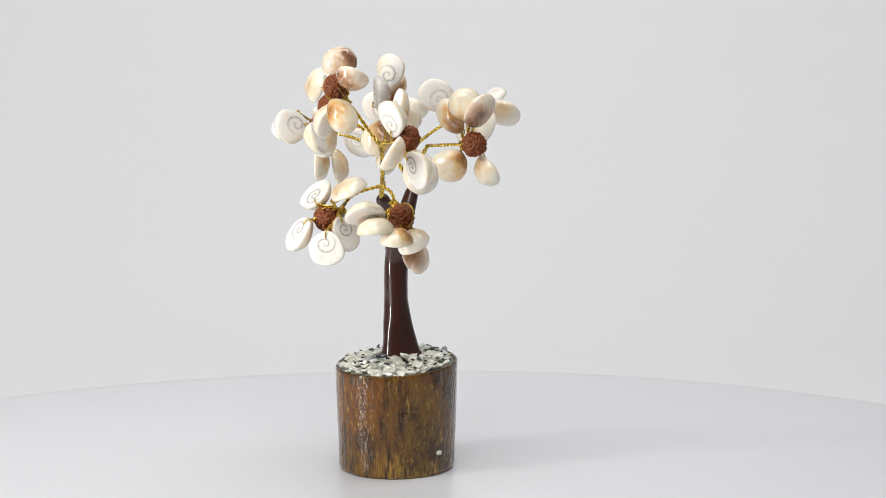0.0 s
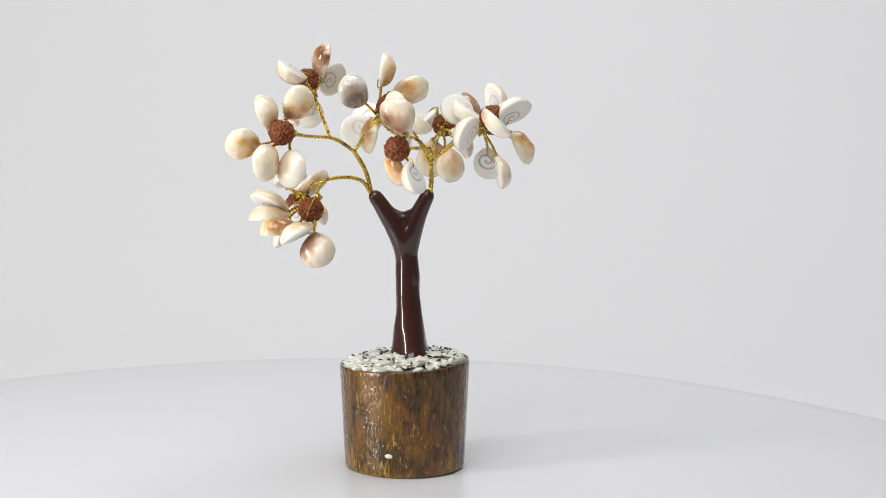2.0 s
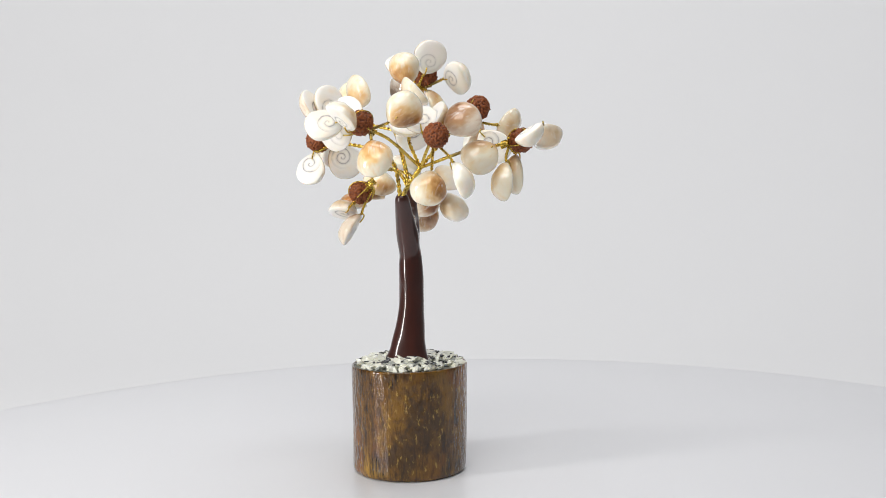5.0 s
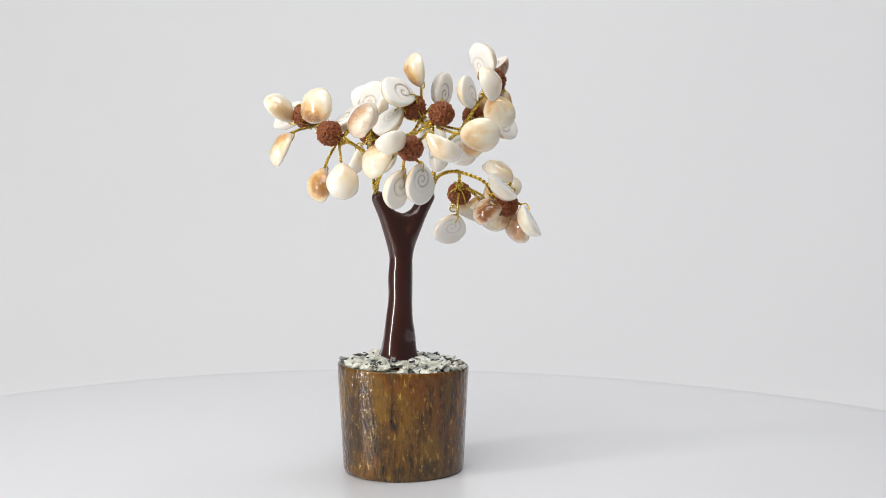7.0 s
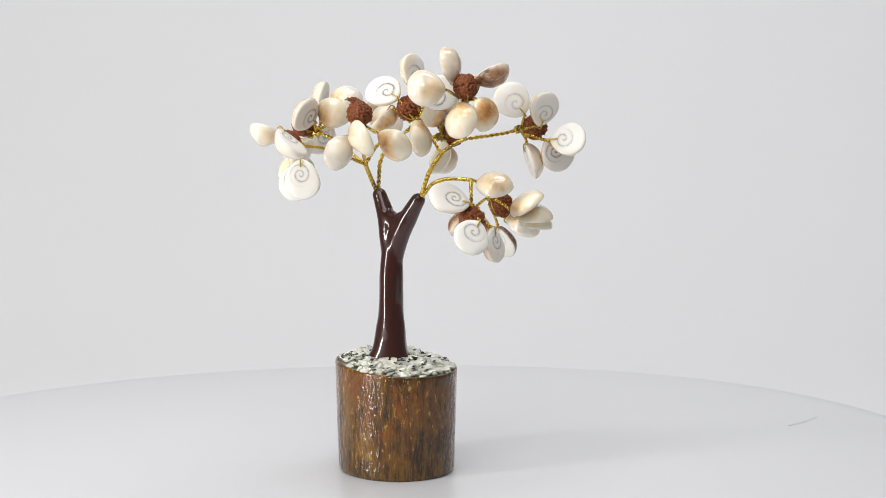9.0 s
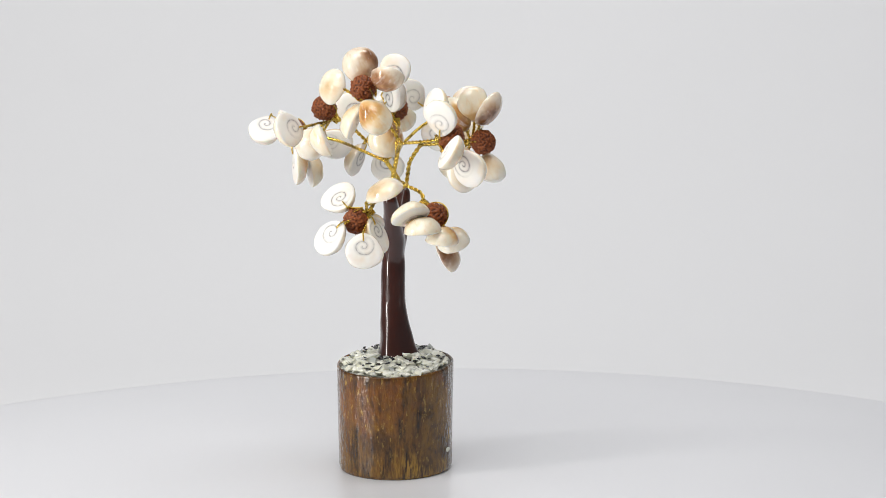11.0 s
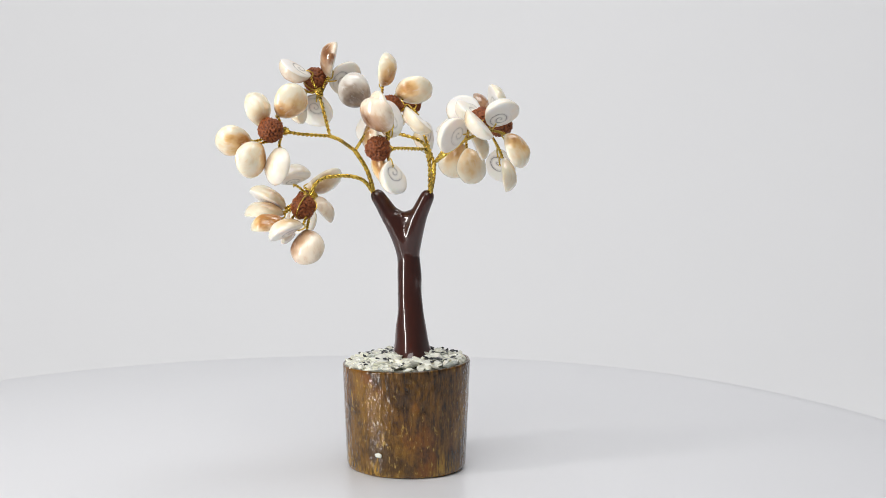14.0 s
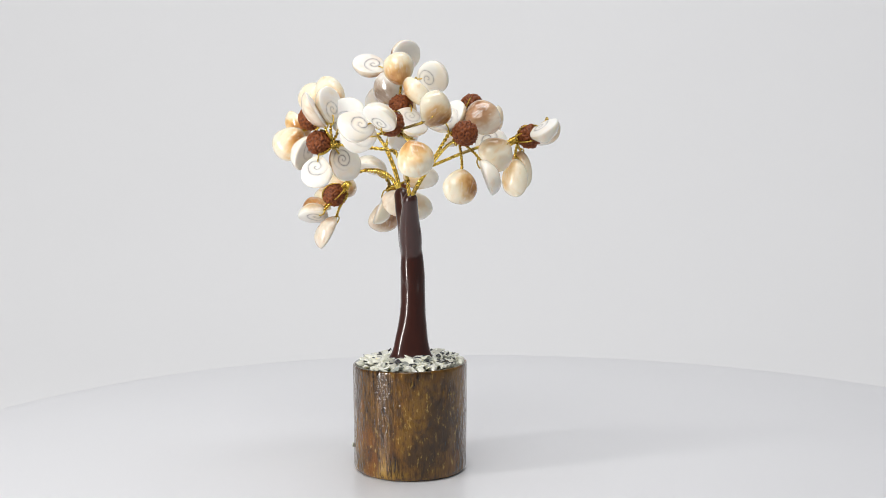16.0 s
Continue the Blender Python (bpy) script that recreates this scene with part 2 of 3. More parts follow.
def turntable():
    """A soft white oval board, drooping at its edge, that turns with the tree on it."""
    ob = tagged(new("turntable"), "oval white satin turntable board under the little tree", "turntable")
    bm = bmesh.new()
    n, prev = 144, None
    rings = [(k / 16, 0.0) for k in range(1, 16)] + [(0.99, 0.0), (0.998, -0.0005), (1.0, -0.0015), (1.0, -0.0045), (0.99, -0.006)] + [(k / 16, -0.006) for k in range(15, 2, -2)]
    for s, drop in rings:
        row = []
        for i in range(n):
            p = 2 * math.pi * i / n
            r = s * 0.3015 * (1 + 0.185 * math.cos(2 * (p - math.radians(13.7))))
            x, y = r * math.cos(p) - 0.0063 * s, r * math.sin(p) + 0.0076 * s
            row.append(bm.verts.new((x, y, sag(x, y) + drop)))
        if prev:
            for i in range(n):
                j = (i + 1) % n
                bm.faces.new((prev[i], row[i], row[j], prev[j]))
        else:
            mid = bm.verts.new((0, 0, 0))
            for i in range(n):
                bm.faces.new((mid, row[i], row[(i + 1) % n]))
        prev = row
    bm.faces.new(prev[::-1])
    part("board", bm, DISC, ob)
    bm = bmesh.new()
    bmesh.ops.create_cone(bm, cap_ends=True, segments=48, radius1=0.05, radius2=0.05, depth=0.049, matrix=Matrix.Translation((0, 0, -0.0305)))
    part("foot", bm, DISC, ob)
    # a faint grey scuff on the board
    bm = bmesh.new()
    rows = []
    for k in range(13):
        u = k / 12
        r, p = 0.188 + 0.034 * u, math.radians(311.3 + 4.6 * u)
        w = 0.0016 * (math.sin(math.pi * u) ** 0.6 + 0.06) * (1 + 0.25 * noise.noise((9 * u, 0, 0)))
        row = []
        for side, up in ((-1, 0.00005), (-0.5, 0.00018), (0.5, 0.00018), (1, 0.00005)):
            x, y = r * math.cos(p) - side * w * math.sin(p), r * math.sin(p) + side * w * math.cos(p)
            row.append(bm.verts.new((x, y, sag(x, y) + up)))
        rows.append(row)
    for r0, r1 in zip(rows, rows[1:]):
        for k in range(3):
            bm.faces.new((r0[k], r1[k], r1[k + 1], r0[k + 1]))
    part("scuff_mark", bm, SCUFF, ob, "faint grey scuff on the white board")
    return ob


# ---- the tree ----
LIFT = 187.15           # millimetres from the board up to the level of the lens


def at(x, y, z):
    """A place on the tree, in millimetres from the turning axis and from the level of the lens, in metres above the board."""
    return Vector((x, y, z + LIFT)) * MM


def tube(bm, points, radii, sides=10, cap=True):
    """A round tube through points with a radius at each."""
    n = len(points)
    side = None
    rows = []
    for i, p in enumerate(points):
        d = (points[min(i + 1, n - 1)] - points[max(i - 1, 0)]).normalized()
        if side is None:
            side = d.orthogonal().normalized()
        side = (side - d * side.dot(d)).normalized()
        up = d.cross(side)
        rows.append([bm.verts.new(p + (side * math.cos(a) + up * math.sin(a)) * radii[i]) for a in (2 * math.pi * k / sides for k in range(sides))])
    for r0, r1 in zip(rows, rows[1:]):
        for k in range(sides):
            j = (k + 1) % sides
            bm.faces.new((r0[k], r0[j], r1[j], r1[k]))
    if cap:
        bm.faces.new(rows[0][::-1])
        bm.faces.new(rows[-1])


def glide(points, step):
    """Points at even steps along a smooth curve through the given ones."""
    p = [Vector(q) for q in points]
    p = [p[0] * 2 - p[1]] + p + [p[-1] * 2 - p[-2]]
    out = []
    for i in range(1, len(p) - 2):
        n = max(2, int((p[i + 1] - p[i]).length / step))
        for k in range(n):
            t = k / n
            a, b, c, d = p[i - 1:i + 3]
            out.append(0.5 * ((2 * b) + (c - a) * t + (2 * a - 5 * b + 4 * c - d) * t * t + (3 * b - a - 3 * c + d) * t ** 3))
    out.append(p[-2])
    return out


def twisted(bm, points, strands=2, wire=0.36, lay=3.2, phase=0.0):
    """Wires of that radius (mm) twisted round one another along a path; lay: length of one turn (mm)."""
    path = glide(points, 0.00035)
    gap = wire * (1.0 if strands == 2 else 0.62 / math.sin(math.pi / strands) if strands > 2 else 0)
    frames, side, run = [], None, 0.0
    for i, p in enumerate(path):
        d = (path[min(i + 1, len(path) - 1)] - path[max(i - 1, 0)]).normalized()
        side = d.orthogonal().normalized() if side is None else (side - d * side.dot(d)).normalized()
        if i:
            run += (p - path[i - 1]).length
        frames.append((p, side.copy(), d.cross(side), run))
    for s in range(strands):
        pts = []
        for p, u, w, run in frames:
            a = phase + 2 * math.pi * (s / strands + run / (lay * MM))
            pts.append(p + (u * math.cos(a) + w * math.sin(a)) * gap * MM)
        tube(bm, pts, [wire * MM] * len(pts), sides=6)


RIM_TILT, RIM_HIGH = 1.15, math.radians(70)      # the sawn top slopes: millimetres, and the way up


def wooden_base(tree):
    """A sawn length of branch, oval and wider at its top."""
    bm = bmesh.new()
    n, prev = 120, None
    cx, cy, turn = -2.0, 2.0, math.radians(49)
    levels = [(-187.15, 0.962), (-186.6, 0.985), (-185.4, 1.0)] + [(-184.2 + 35.0 * i / 26, 1.0) for i in range(27)] + [(-148.65, 0.997), (-148.3, 0.985), (-148.35, 0.962), (-149.2, 0.945)]
    first = None
    for z, s in levels:
        k = (z + 187.15) / 39
        a, b = 21.8 + 2.0 * k, 20.3 + 0.3 * k
        row = []
        for i in range(n):
            p = 2 * math.pi * i / n
            wob = 1 + 0.010 * noise.noise((2.2 * math.cos(p), 2.2 * math.sin(p), z * 0.03)) + 0.006 * noise.noise((9 * math.cos(p), 9 * math.sin(p), z * 0.05))
            x, y = a * s * wob * math.cos(p), b * s * wob * math.sin(p)
            tilt = RIM_TILT * math.cos(p + turn - RIM_HIGH) * max(0, k) ** 2
            row.append(bm.verts.new(at(cx + x * math.cos(turn) - y * math.sin(turn), cy + x * math.sin(turn) + y * math.cos(turn), z + tilt)))
        if prev:
            for i in range(n):
                j = (i + 1) % n
                bm.faces.new((prev[i], prev[j], row[j], row[i]))
        else:
            first = row
        prev = row
    bm.faces.new(first[::-1])
    base = part("wooden_base", bm, WOOD, tree, "varnished brown sawn length of branch with vertical grain")
    fleck = bmesh.new()
    bmesh.ops.create_icosphere(fleck, subdivisions=2, radius=1.0)
    for v in fleck.verts:
        v.co = Vector((v.co.x * 1.5, v.co.y * 0.9, v.co.z * 0.35)) * (1 + 0.35 * noise.noise(v.co * 2)) * MM
    spot = part("pale_fleck", fleck, CHIP[0], base, "small pale fleck stuck to the wood")
    spot.matrix_basis = Matrix.Translation(at(13.1, -12.5, -178.9)) @ Vector((14.4, -14.1, 0)).to_track_quat("Z", "Y").to_matrix().to_4x4()
    bed = bmesh.new()
    bed.faces.new([bed.verts.new(v) for v in [at(cx + 0.95 * (23.7 * math.cos(p) * math.cos(turn) - 20.5 * math.sin(p) * math.sin(turn)),
                                                cy + 0.95 * (23.7 * math.cos(p) * math.sin(turn) + 20.5 * math.sin(p) * math.cos(turn)),
                                                -148.9 + RIM_TILT * math.cos(p + turn - RIM_HIGH)) for p in (2 * math.pi * i / 72 for i in range(72))]])
    ret = bmesh.ops.extrude_face_region(bed, geom=bed.faces[:])
    bmesh.ops.translate(bed, verts=[v for v in ret["geom"] if isinstance(v, bmesh.types.BMVert)], vec=(0, 0, -0.002))
    part("glue_bed", bed, SOIL, base, "dark glue bed under the stone chips")
    return base


def trunk(tree):
    """A forked stem of brown lacquer: three tubes melted together."""
    bm = bmesh.new()
    stem = glide([at(-0.7, 4.2, -150), at(-0.9, 4.1, -145.5), at(-1.5, 3.8, -137), at(-2.1, 3.5, -125), at(-2.2, 3.3, -114), at(-2.15, 3.1, -107.0), at(-2.0, 2.6, -99.0)], 0.001)
    rad = []
    for p in stem:
        z = p.z / MM - LIFT
        rad.append((4.45 + 2.7 * max(0.0, (-125 - z) / 22) ** 1.35 - 0.25 * max(0.0, (z + 122) / 18) - 2.0 * max(0.0, (z + 112) / 13) ** 1.5 + 2.2 * max(0.0, (-142.6 - z) / 6) ** 2) * MM)
    tube(bm, stem, rad, 28)
    for foot, shin, knee, tip in (((-2.15, 3.1, -117), (-2.6, 1.4, -105), (-4.5, -2.8, -95.6), (-7.4, -8.0, -86.4)), ((-2.15, 3.2, -117), (-1.2, 3.8, -105), (1.3, 5.7, -96), (4.7, 9.4, -85.8))):
        arm = glide([at(*foot), at(*shin), at(*knee), at(*tip)], 0.0008)
        n = len(arm) - 1
        tube(bm, arm, [(3.3 + 0.65 * min(1.0, i / n / 0.4) - 1.5 * max(0.0, i / n - 0.5) / 0.5 - (1.0 if i == n else 0.4 if i == n - 1 else 0)) * MM for i in range(n + 1)], 24)
    web = glide([at(-4.0, -1.8, -95.2), at(-1.8, 1.6, -96.8), at(0.4, 4.4, -95.2)], 0.001)
    tube(bm, web, [2.9 * MM] * len(web), 20)
    for v in bm.verts:                  # three shallow roots, and uneven, dripped lacquer
        low = max(0.0, (-131 - (v.co.z / MM - LIFT)) / 18)
        px, py = v.co.x - at(-0.9, 0, 0).x, v.co.y - at(0, 4.1, 0).y
        v.co += Vector((px, py, 0)) * low * 0.13 * math.cos(3 * math.atan2(py, px) + 0.8)
        v.co += Vector((noise.noise(v.co * 60), noise.noise(v.co * 60 + Vector((0, 9, 0))), 0)) * 0.5 * MM
        v.co += Vector((noise.noise(v.co * 150), noise.noise(v.co * 150 + Vector((7, 0, 0))), 0)) * 0.26 * MM
    ob = part("trunk", bm, TRUNK, tree, "glossy dark brown lacquered forked trunk")
    mod = ob.modifiers.new("melt", "REMESH")
    mod.mode, mod.voxel_size, mod.use_smooth_shade = "VOXEL", 0.0004, True
    sm = ob.modifiers.new("even", "SMOOTH")
    sm.factor, sm.iterations = 0.5, 48
    return ob


def bead_mesh(seed):
    """A rough seed bead with five seams, 9 mm across."""
    bm = bmesh.new()
    bmesh.ops.create_icosphere(bm, subdivisions=5, radius=1.0)
    for v in bm.verts:
        d = v.co.normalized()
        a = math.atan2(d.y, d.x)
        q = Vector((seed * 3.1, seed * 1.7, 0))
        n1 = noise.noise(d * 3.9 + q)
        n2 = noise.noise(d * 7.5 + q)
        ridge = 1 - abs(n1) * 2.2
        seam = math.exp(-((math.sin(2.5 * a + 0.6 * n1) / 0.16) ** 2)) * math.sqrt(max(0, 1 - d.z ** 2))
        v.co = d * (4.55 - 0.66 * max(0.0, ridge) ** 1.6 + 0.45 * n2 - 0.55 * seam) * MM * (0.97 if abs(d.z) > 0.9 else 1.0)
    me = bpy.data.meshes.new("bead")
    bm.to_mesh(me)
    bm.free()
    return me


def shell_mesh(width, height, point, seed):
    """A polished shell 14 mm long: an egg-shaped outline with its tip at x = 0, domed towards +z, nearly flat towards -z."""
    bm = bmesh.new()
    n, length = 48, 14.0
    peak = max(math.sin(a / 40) * math.sin(a / 80) ** point for a in range(1, 125))
    line = []
    for i in range(n):
        p = 2 * math.pi * (i + 0.5) / n
        y = width / 2 * math.sin(p) * abs(math.sin(p / 2)) ** point / peak * (1 + 0.09 * noise.noise((1.3 * math.cos(p), 1.3 * math.sin(p), seed * 4.7)))
        line.append((length / 2 * (1 - math.cos(p)), y + 0.35 * math.sin(p) ** 2 * math.cos(p)))
    mid = (length * 0.54, 0.1)
    rho = [1.0, 0.985, 0.95, 0.88, 0.78, 0.64, 0.48, 0.30, 0.13]
    top = [(s, height * (1 - s ** 2.3) ** 0.58) for s in rho]
    low = [(0.975, -0.35), (0.90, -0.62), (0.72, -0.85), (0.45, -0.95), (0.2, -0.90)]

    def ring(s, z):
        ring_ = []
        for x, y in line:
            px, py = mid[0] + s * (x - mid[0]), mid[1] + s * (y - mid[1])
            dent = 1 + 0.14 * noise.noise((px * 0.22, py * 0.22, seed * 2.3)) if z > 0 else 1
            ring_.append(bm.verts.new(Vector((px, py, z * dent)) * MM))
        return ring_

    def skin(rows, apex, flip):
        for r0, r1 in zip(rows, rows[1:]):
            for i in range(n):
                j = (i + 1) % n
                f = (r0[i], r0[j], r1[j], r1[i])
                bm.faces.new(f[::-1] if flip else f)
        for i in range(n):
            j = (i + 1) % n
            f = (rows[-1][i], rows[-1][j], apex)
            bm.faces.new(f[::-1] if flip else f)
    rows = [ring(s, z) for s, z in top]
    skin(rows, bm.verts.new(Vector((mid[0], mid[1], height)) * MM), False)
    under = [rows[0]] + [ring(s, z) for s, z in low]
    skin(under, bm.verts.new(Vector((mid[0], mid[1], -0.8)) * MM), True)
    me = bpy.data.meshes.new("shell")
    bm.to_mesh(me)
    bm.free()
    return me


SHELL_FORMS = [shell_mesh(w, h, k, 3 * j + i) for j in range(3) for i, (w, h, k) in enumerate(((12.6, 4.6, 0.30), (11.4, 4.9, 0.38), (12.9, 4.2, 0.24)))]
BEAD_FORMS = [bead_mesh(s) for s in range(3)]
FORMED = {}
HUB_OF = {}            # where the wires of each bead meet
SHELL_LABEL = {"white": "polished white shell with a grey spiral on its flat face", "cream": "glossy cream shell with a tan blush",
               "brown": "glossy brown-tinted domed shell", "grey": "glossy grey-beige domed shell"}


def shell(tree, tip, end, up, tint="cream", form=0, bead=None, wide=1.0):
    """A shell from its tip to its round end (mm), with its domed side towards up, and the wire stem that ties it to its bead."""
    form += 3 * (len(tree.children) % 3)
    a, b = at(*tip), at(*end)
    x = (b - a).normalized()
    z = Vector(up)
    z = (z - x * z.dot(x)).normalized()
    y = z.cross(x)
    me = FORMED.get((form, tint))
    if me is None:
        me = SHELL_FORMS[form].copy()
        FORMED[form, tint] = me
    k = (b - a).length / (14 * MM)
    ob = part_of("shell", me, SHELL[tint], tree, SHELL_LABEL[tint])
    ob.matrix_basis = Matrix.Translation(a) @ Matrix((x, y, z)).transposed().to_4x4() @ Matrix.Diagonal((k, wide, (k + 1) / 2, 1))
    if bead is not None:
        inv = ob.matrix_basis.inverted()
        c = at(*bead)
        hole = a + x * 2.6 * MM
        hub = at(*HUB_OF[tuple(bead)])
        root = c + ((a - c).normalized() * 0.45 + (hub - c).normalized() * 0.9).normalized() * 5.0 * MM
        bm = bmesh.new()
        far = (a - root).length
        if far > 0.0012:
            twisted(bm, [inv @ root, inv @ (root.lerp(a, 0.6) + z * 0.0004), inv @ a], 2, 0.30, 2.2)
        # the loop through the hole near the tip
        loop = [a + z * 0.0002, hole + z * 0.0029, hole, hole - z * 0.0011, a - z * 0.0012, a - x * 0.0007]
        tube(bm, [inv @ q for q in glide(loop, 0.0004)], [0.27 * MM] * len(glide(loop, 0.0004)), 6)
        part("wire_stem", bm, BRASS, ob, "twisted brass wire")
    return ob


BEADS = dict(P=(0.2, -35.8, -90.5),
             Q=(-25.8, -28.7, -92.1),
             A=(2.0, -47.5, -62.8),
             C=(25.5, -15.1, -68.1),
             H=(-22.1, -26.1, -47.2),
             K=(-25.4, 10.1, -56.6),
             J=(-3.1, -3.3, -56.3),
             E=(25.4, 22.4, -59.0),
             F=(3.4, 35.9, -63.0),
             G=(-30.1, 34.3, -66.3))


# the wire boughs: strands, and the places they pass (mm)
FORK_L, FORK_R = (-7.3, -8.0, -88.0), (4.6, 9.2, -88.0)
HUB = {}


def bough(tree, strands, points, wire=0.36, lay=3.4):
    bm = bmesh.new()
    twisted(bm, [at(*p) for p in points], strands, wire, lay)
    return part("branch_wire", bm, BRASS, tree, "twisted brass wire branch")


def boughs(tree):
    b = BEADS
    l0, l1, low, lowend, r0, cn = (-6.6, -15.3, -71.8), (-8.0, -24.0, -66.5), (-6.3, -18.7, -80.7), (-6.7, -26.0, -81.0), (-1.6, 12.7, -76.6), (9.5, 6.5, -70.5)
    ends = {"A": (l1, 2), "H": (l1, 2), "P": (lowend, 2), "Q": (lowend, 2), "J": (l0, 3), "C": (cn, 2), "E": (r0, 3), "F": (r0, 3), "G": (r0, 3), "K": (r0, 2)}
    for k, (start, n) in ends.items():
        c, s = Vector(b[k]), Vector(start)
        d = (s - c).normalized()
        HUB[k] = c + d * 5.2
        HUB_OF[tuple(b[k])] = HUB[k]
        mid = s.lerp(c, 0.5) + Vector((0, 0, {"A": -0.4, "C": 0.2, "H": 0.4, "P": 2.6, "Q": 2.6}.get(k, 1.6)))
        bough(tree, n, [start, mid, HUB[k]], 0.36, 3.8)
    bough(tree, 3, [FORK_L, (-6.6, -10.9, -79.0), l0], 0.50, 5.2)
    bough(tree, 3, [l0, (-7.4, -20.5, -68.0), l1], 0.42, 4.6)
    bough(tree, 3, [FORK_L, (-6.2, -12.5, -82.5), low, lowend], 0.44, 4.8)
    bough(tree, 3, [FORK_R, (1.9, 11.3, -82.0), r0], 0.50, 5.2)
    bough(tree, 2, [r0, (0.0, 7.4, -68.6), (-3.8, -1.4, -65.2), HUB["J"]], 0.36, 3.6)
    bough(tree, 2, [FORK_R, (5.6, 9.0, -80.0), (6.5, 8.6, -76.0), cn], 0.42, 3.8)


def seed_bead(tree, key, i):
    c = Vector(BEADS[key])
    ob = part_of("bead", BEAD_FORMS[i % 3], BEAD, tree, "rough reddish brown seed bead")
    ob.matrix_basis = Matrix.Translation(at(*c)) @ pose(0, 0, 0, 40 * i, 70 * i, 30 * i)
    # a thin wire bound once round the bead and knotted at its hub
    inv = ob.matrix_basis.inverted()
    d = (HUB[key] - c).normalized()
    for j in range(2):
        side = d.orthogonal().normalized()
        side.rotate(Matrix.Rotation(1.3 * i + 1.45 * j, 3, d))
        ring = [inv @ at(*(c + (d * math.cos(a) + side * math.sin(a)) * 4.65)) for a in (2 * math.pi * k / 40 for k in range(41 if j == 0 and key in "EP" else 11))]
        bm = bmesh.new()
        tube(bm, ring, [0.24 * MM] * len(ring), 6)
        part("wire_band", bm, BRASS, ob, "thin brass wire round the bead")
    bm = bmesh.new()
    knot = []
    for k in range(70):
        a = k * 0.55
        r = 1.0 + 0.5 * math.sin(k * 1.7 + i)
        u = d.orthogonal().normalized()
        w = d.cross(u)
        knot.append(inv @ at(*(HUB[key] + (u * math.cos(a) + w * math.sin(a)) * r + d * (k / 70 * 3.2 - 1.0))))
    tube(bm, knot, [0.28 * MM] * len(knot), 6)
    part("wire_knot", bm, BRASS, ob, "knotted brass wire")


def crown(tree):
    boughs(tree)
    for i, k in enumerate(BEADS):
        seed_bead(tree, k, i)

    # shells round bead P
    c = BEADS["P"]
    shell(tree, (0.5, -34.8, -98.6), (7.4, -35.8, -109.9), (0.72, -0.50, 0.48), "brown", 0, c)
    shell(tree, (4.7, -37.0, -96.2), (3.8, -49.0, -101.1), (-0.38, -0.32, 0.87), "white", 1, c)
    shell(tree, (1.5, -42.0, -96.7), (-4.5, -53.7, -98.0), (0.02, -0.13, 0.99), "cream", 1, c)
    shell(tree, (-4.9, -41.9, -93.5), (-11.8, -54.4, -94.0), (-0.08, 0.01, 1.00), "cream", 0, c)
    shell(tree, (-7.4, -40.8, -91.8), (-16.3, -51.6, -86.4), (-0.35, 0.30, 0.89), "cream", 2, c)

    # shells round bead Q
    c = BEADS["Q"]
    shell(tree, (-28.8, -28.4, -87.3), (-30.6, -14.8, -82.1), (0.58, 0.35, -0.73), "white", 2, c)
    shell(tree, (-31.0, -32.1, -92.3), (-39.8, -28.0, -101.5), (0.74, 0.43, -0.52), "white", 0, c)
    shell(tree, (-25.4, -35.5, -95.2), (-25.8, -38.1, -107.2), (0.31, 0.93, -0.21), "brown", 2, c)
    shell(tree, (-23.7, -34.3, -85.0), (-11.6, -36.7, -79.3), (-0.5, -0.1, 0.86), "white", 0, c)
    shell(tree, (-26.7, -24.9, -92.4), (-14.9, -24.2, -96.6), (0.23, 0.77, 0.60), "brown", 2, c, wide=0.88)
    shell(tree, (-22.0, -31.5, -91.0), (-16.4, -32.7, -102.6), (-0.64, 0.66, -0.39), "cream", 1, c)

    # shells round bead A
    c = BEADS["A"]
    shell(tree, (-1.3, -44.3, -58.3), (-1.2, -35.5, -48.3), (0.96, 0.21, -0.19), "cream", 2, c)
    shell(tree, (-2.2, -49.4, -62.4), (-4.3, -53.3, -50.1), (0.72, 0.62, 0.32), "cream", 1, c)
    shell(tree, (-3.0, -53.4, -67.2), (-3.8, -66.1, -65.7), (0.85, -0.12, -0.52), "cream", 0, c)
    shell(tree, (1.9, -51.4, -67.5), (8.1, -59.4, -77.1), (0.85, 0.52, 0.11), "cream", 0, c)
    shell(tree, (2.6, -44.6, -69.1), (9.7, -46.2, -81.0), (0.30, -0.90, 0.30), "white", 0, c)

    # shells round bead C
    c = BEADS["C"]
    shell(tree, (25.4, -11.8, -62.3), (28.4, -18.8, -50.4), (0.61, -0.61, -0.51), "brown", 2, c)
    shell(tree, (21.4, -9.9, -64.5), (14.1, -7.2, -53.1), (-0.74, -0.58, -0.33), "cream", 2, c)
    shell(tree, (24.0, -10.2, -61.1), (20.8, -14.5, -48.6), (0.11, -0.95, -0.30), "cream", 1, c)
    shell(tree, (27.9, -11.9, -72.1), (32.8, -9.8, -83.0), (-0.74, -0.51, -0.43), "white", 1, c)
    shell(tree, (20.9, -13.1, -70.4), (13.6, -8.5, -80.6), (-0.13, -0.93, -0.33), "cream", 2, c)

    # shells round bead H
    c = BEADS["H"]
    shell(tree, (-19.2, -21.7, -46.2), (-22.7, -18.2, -34.0), (-0.17, -0.96, 0.23), "brown", 0, c)
    shell(tree, (-18.3, -28.4, -45.5), (-14.4, -40.1, -40.6), (-0.34, -0.45, -0.82), "brown", 1, c)
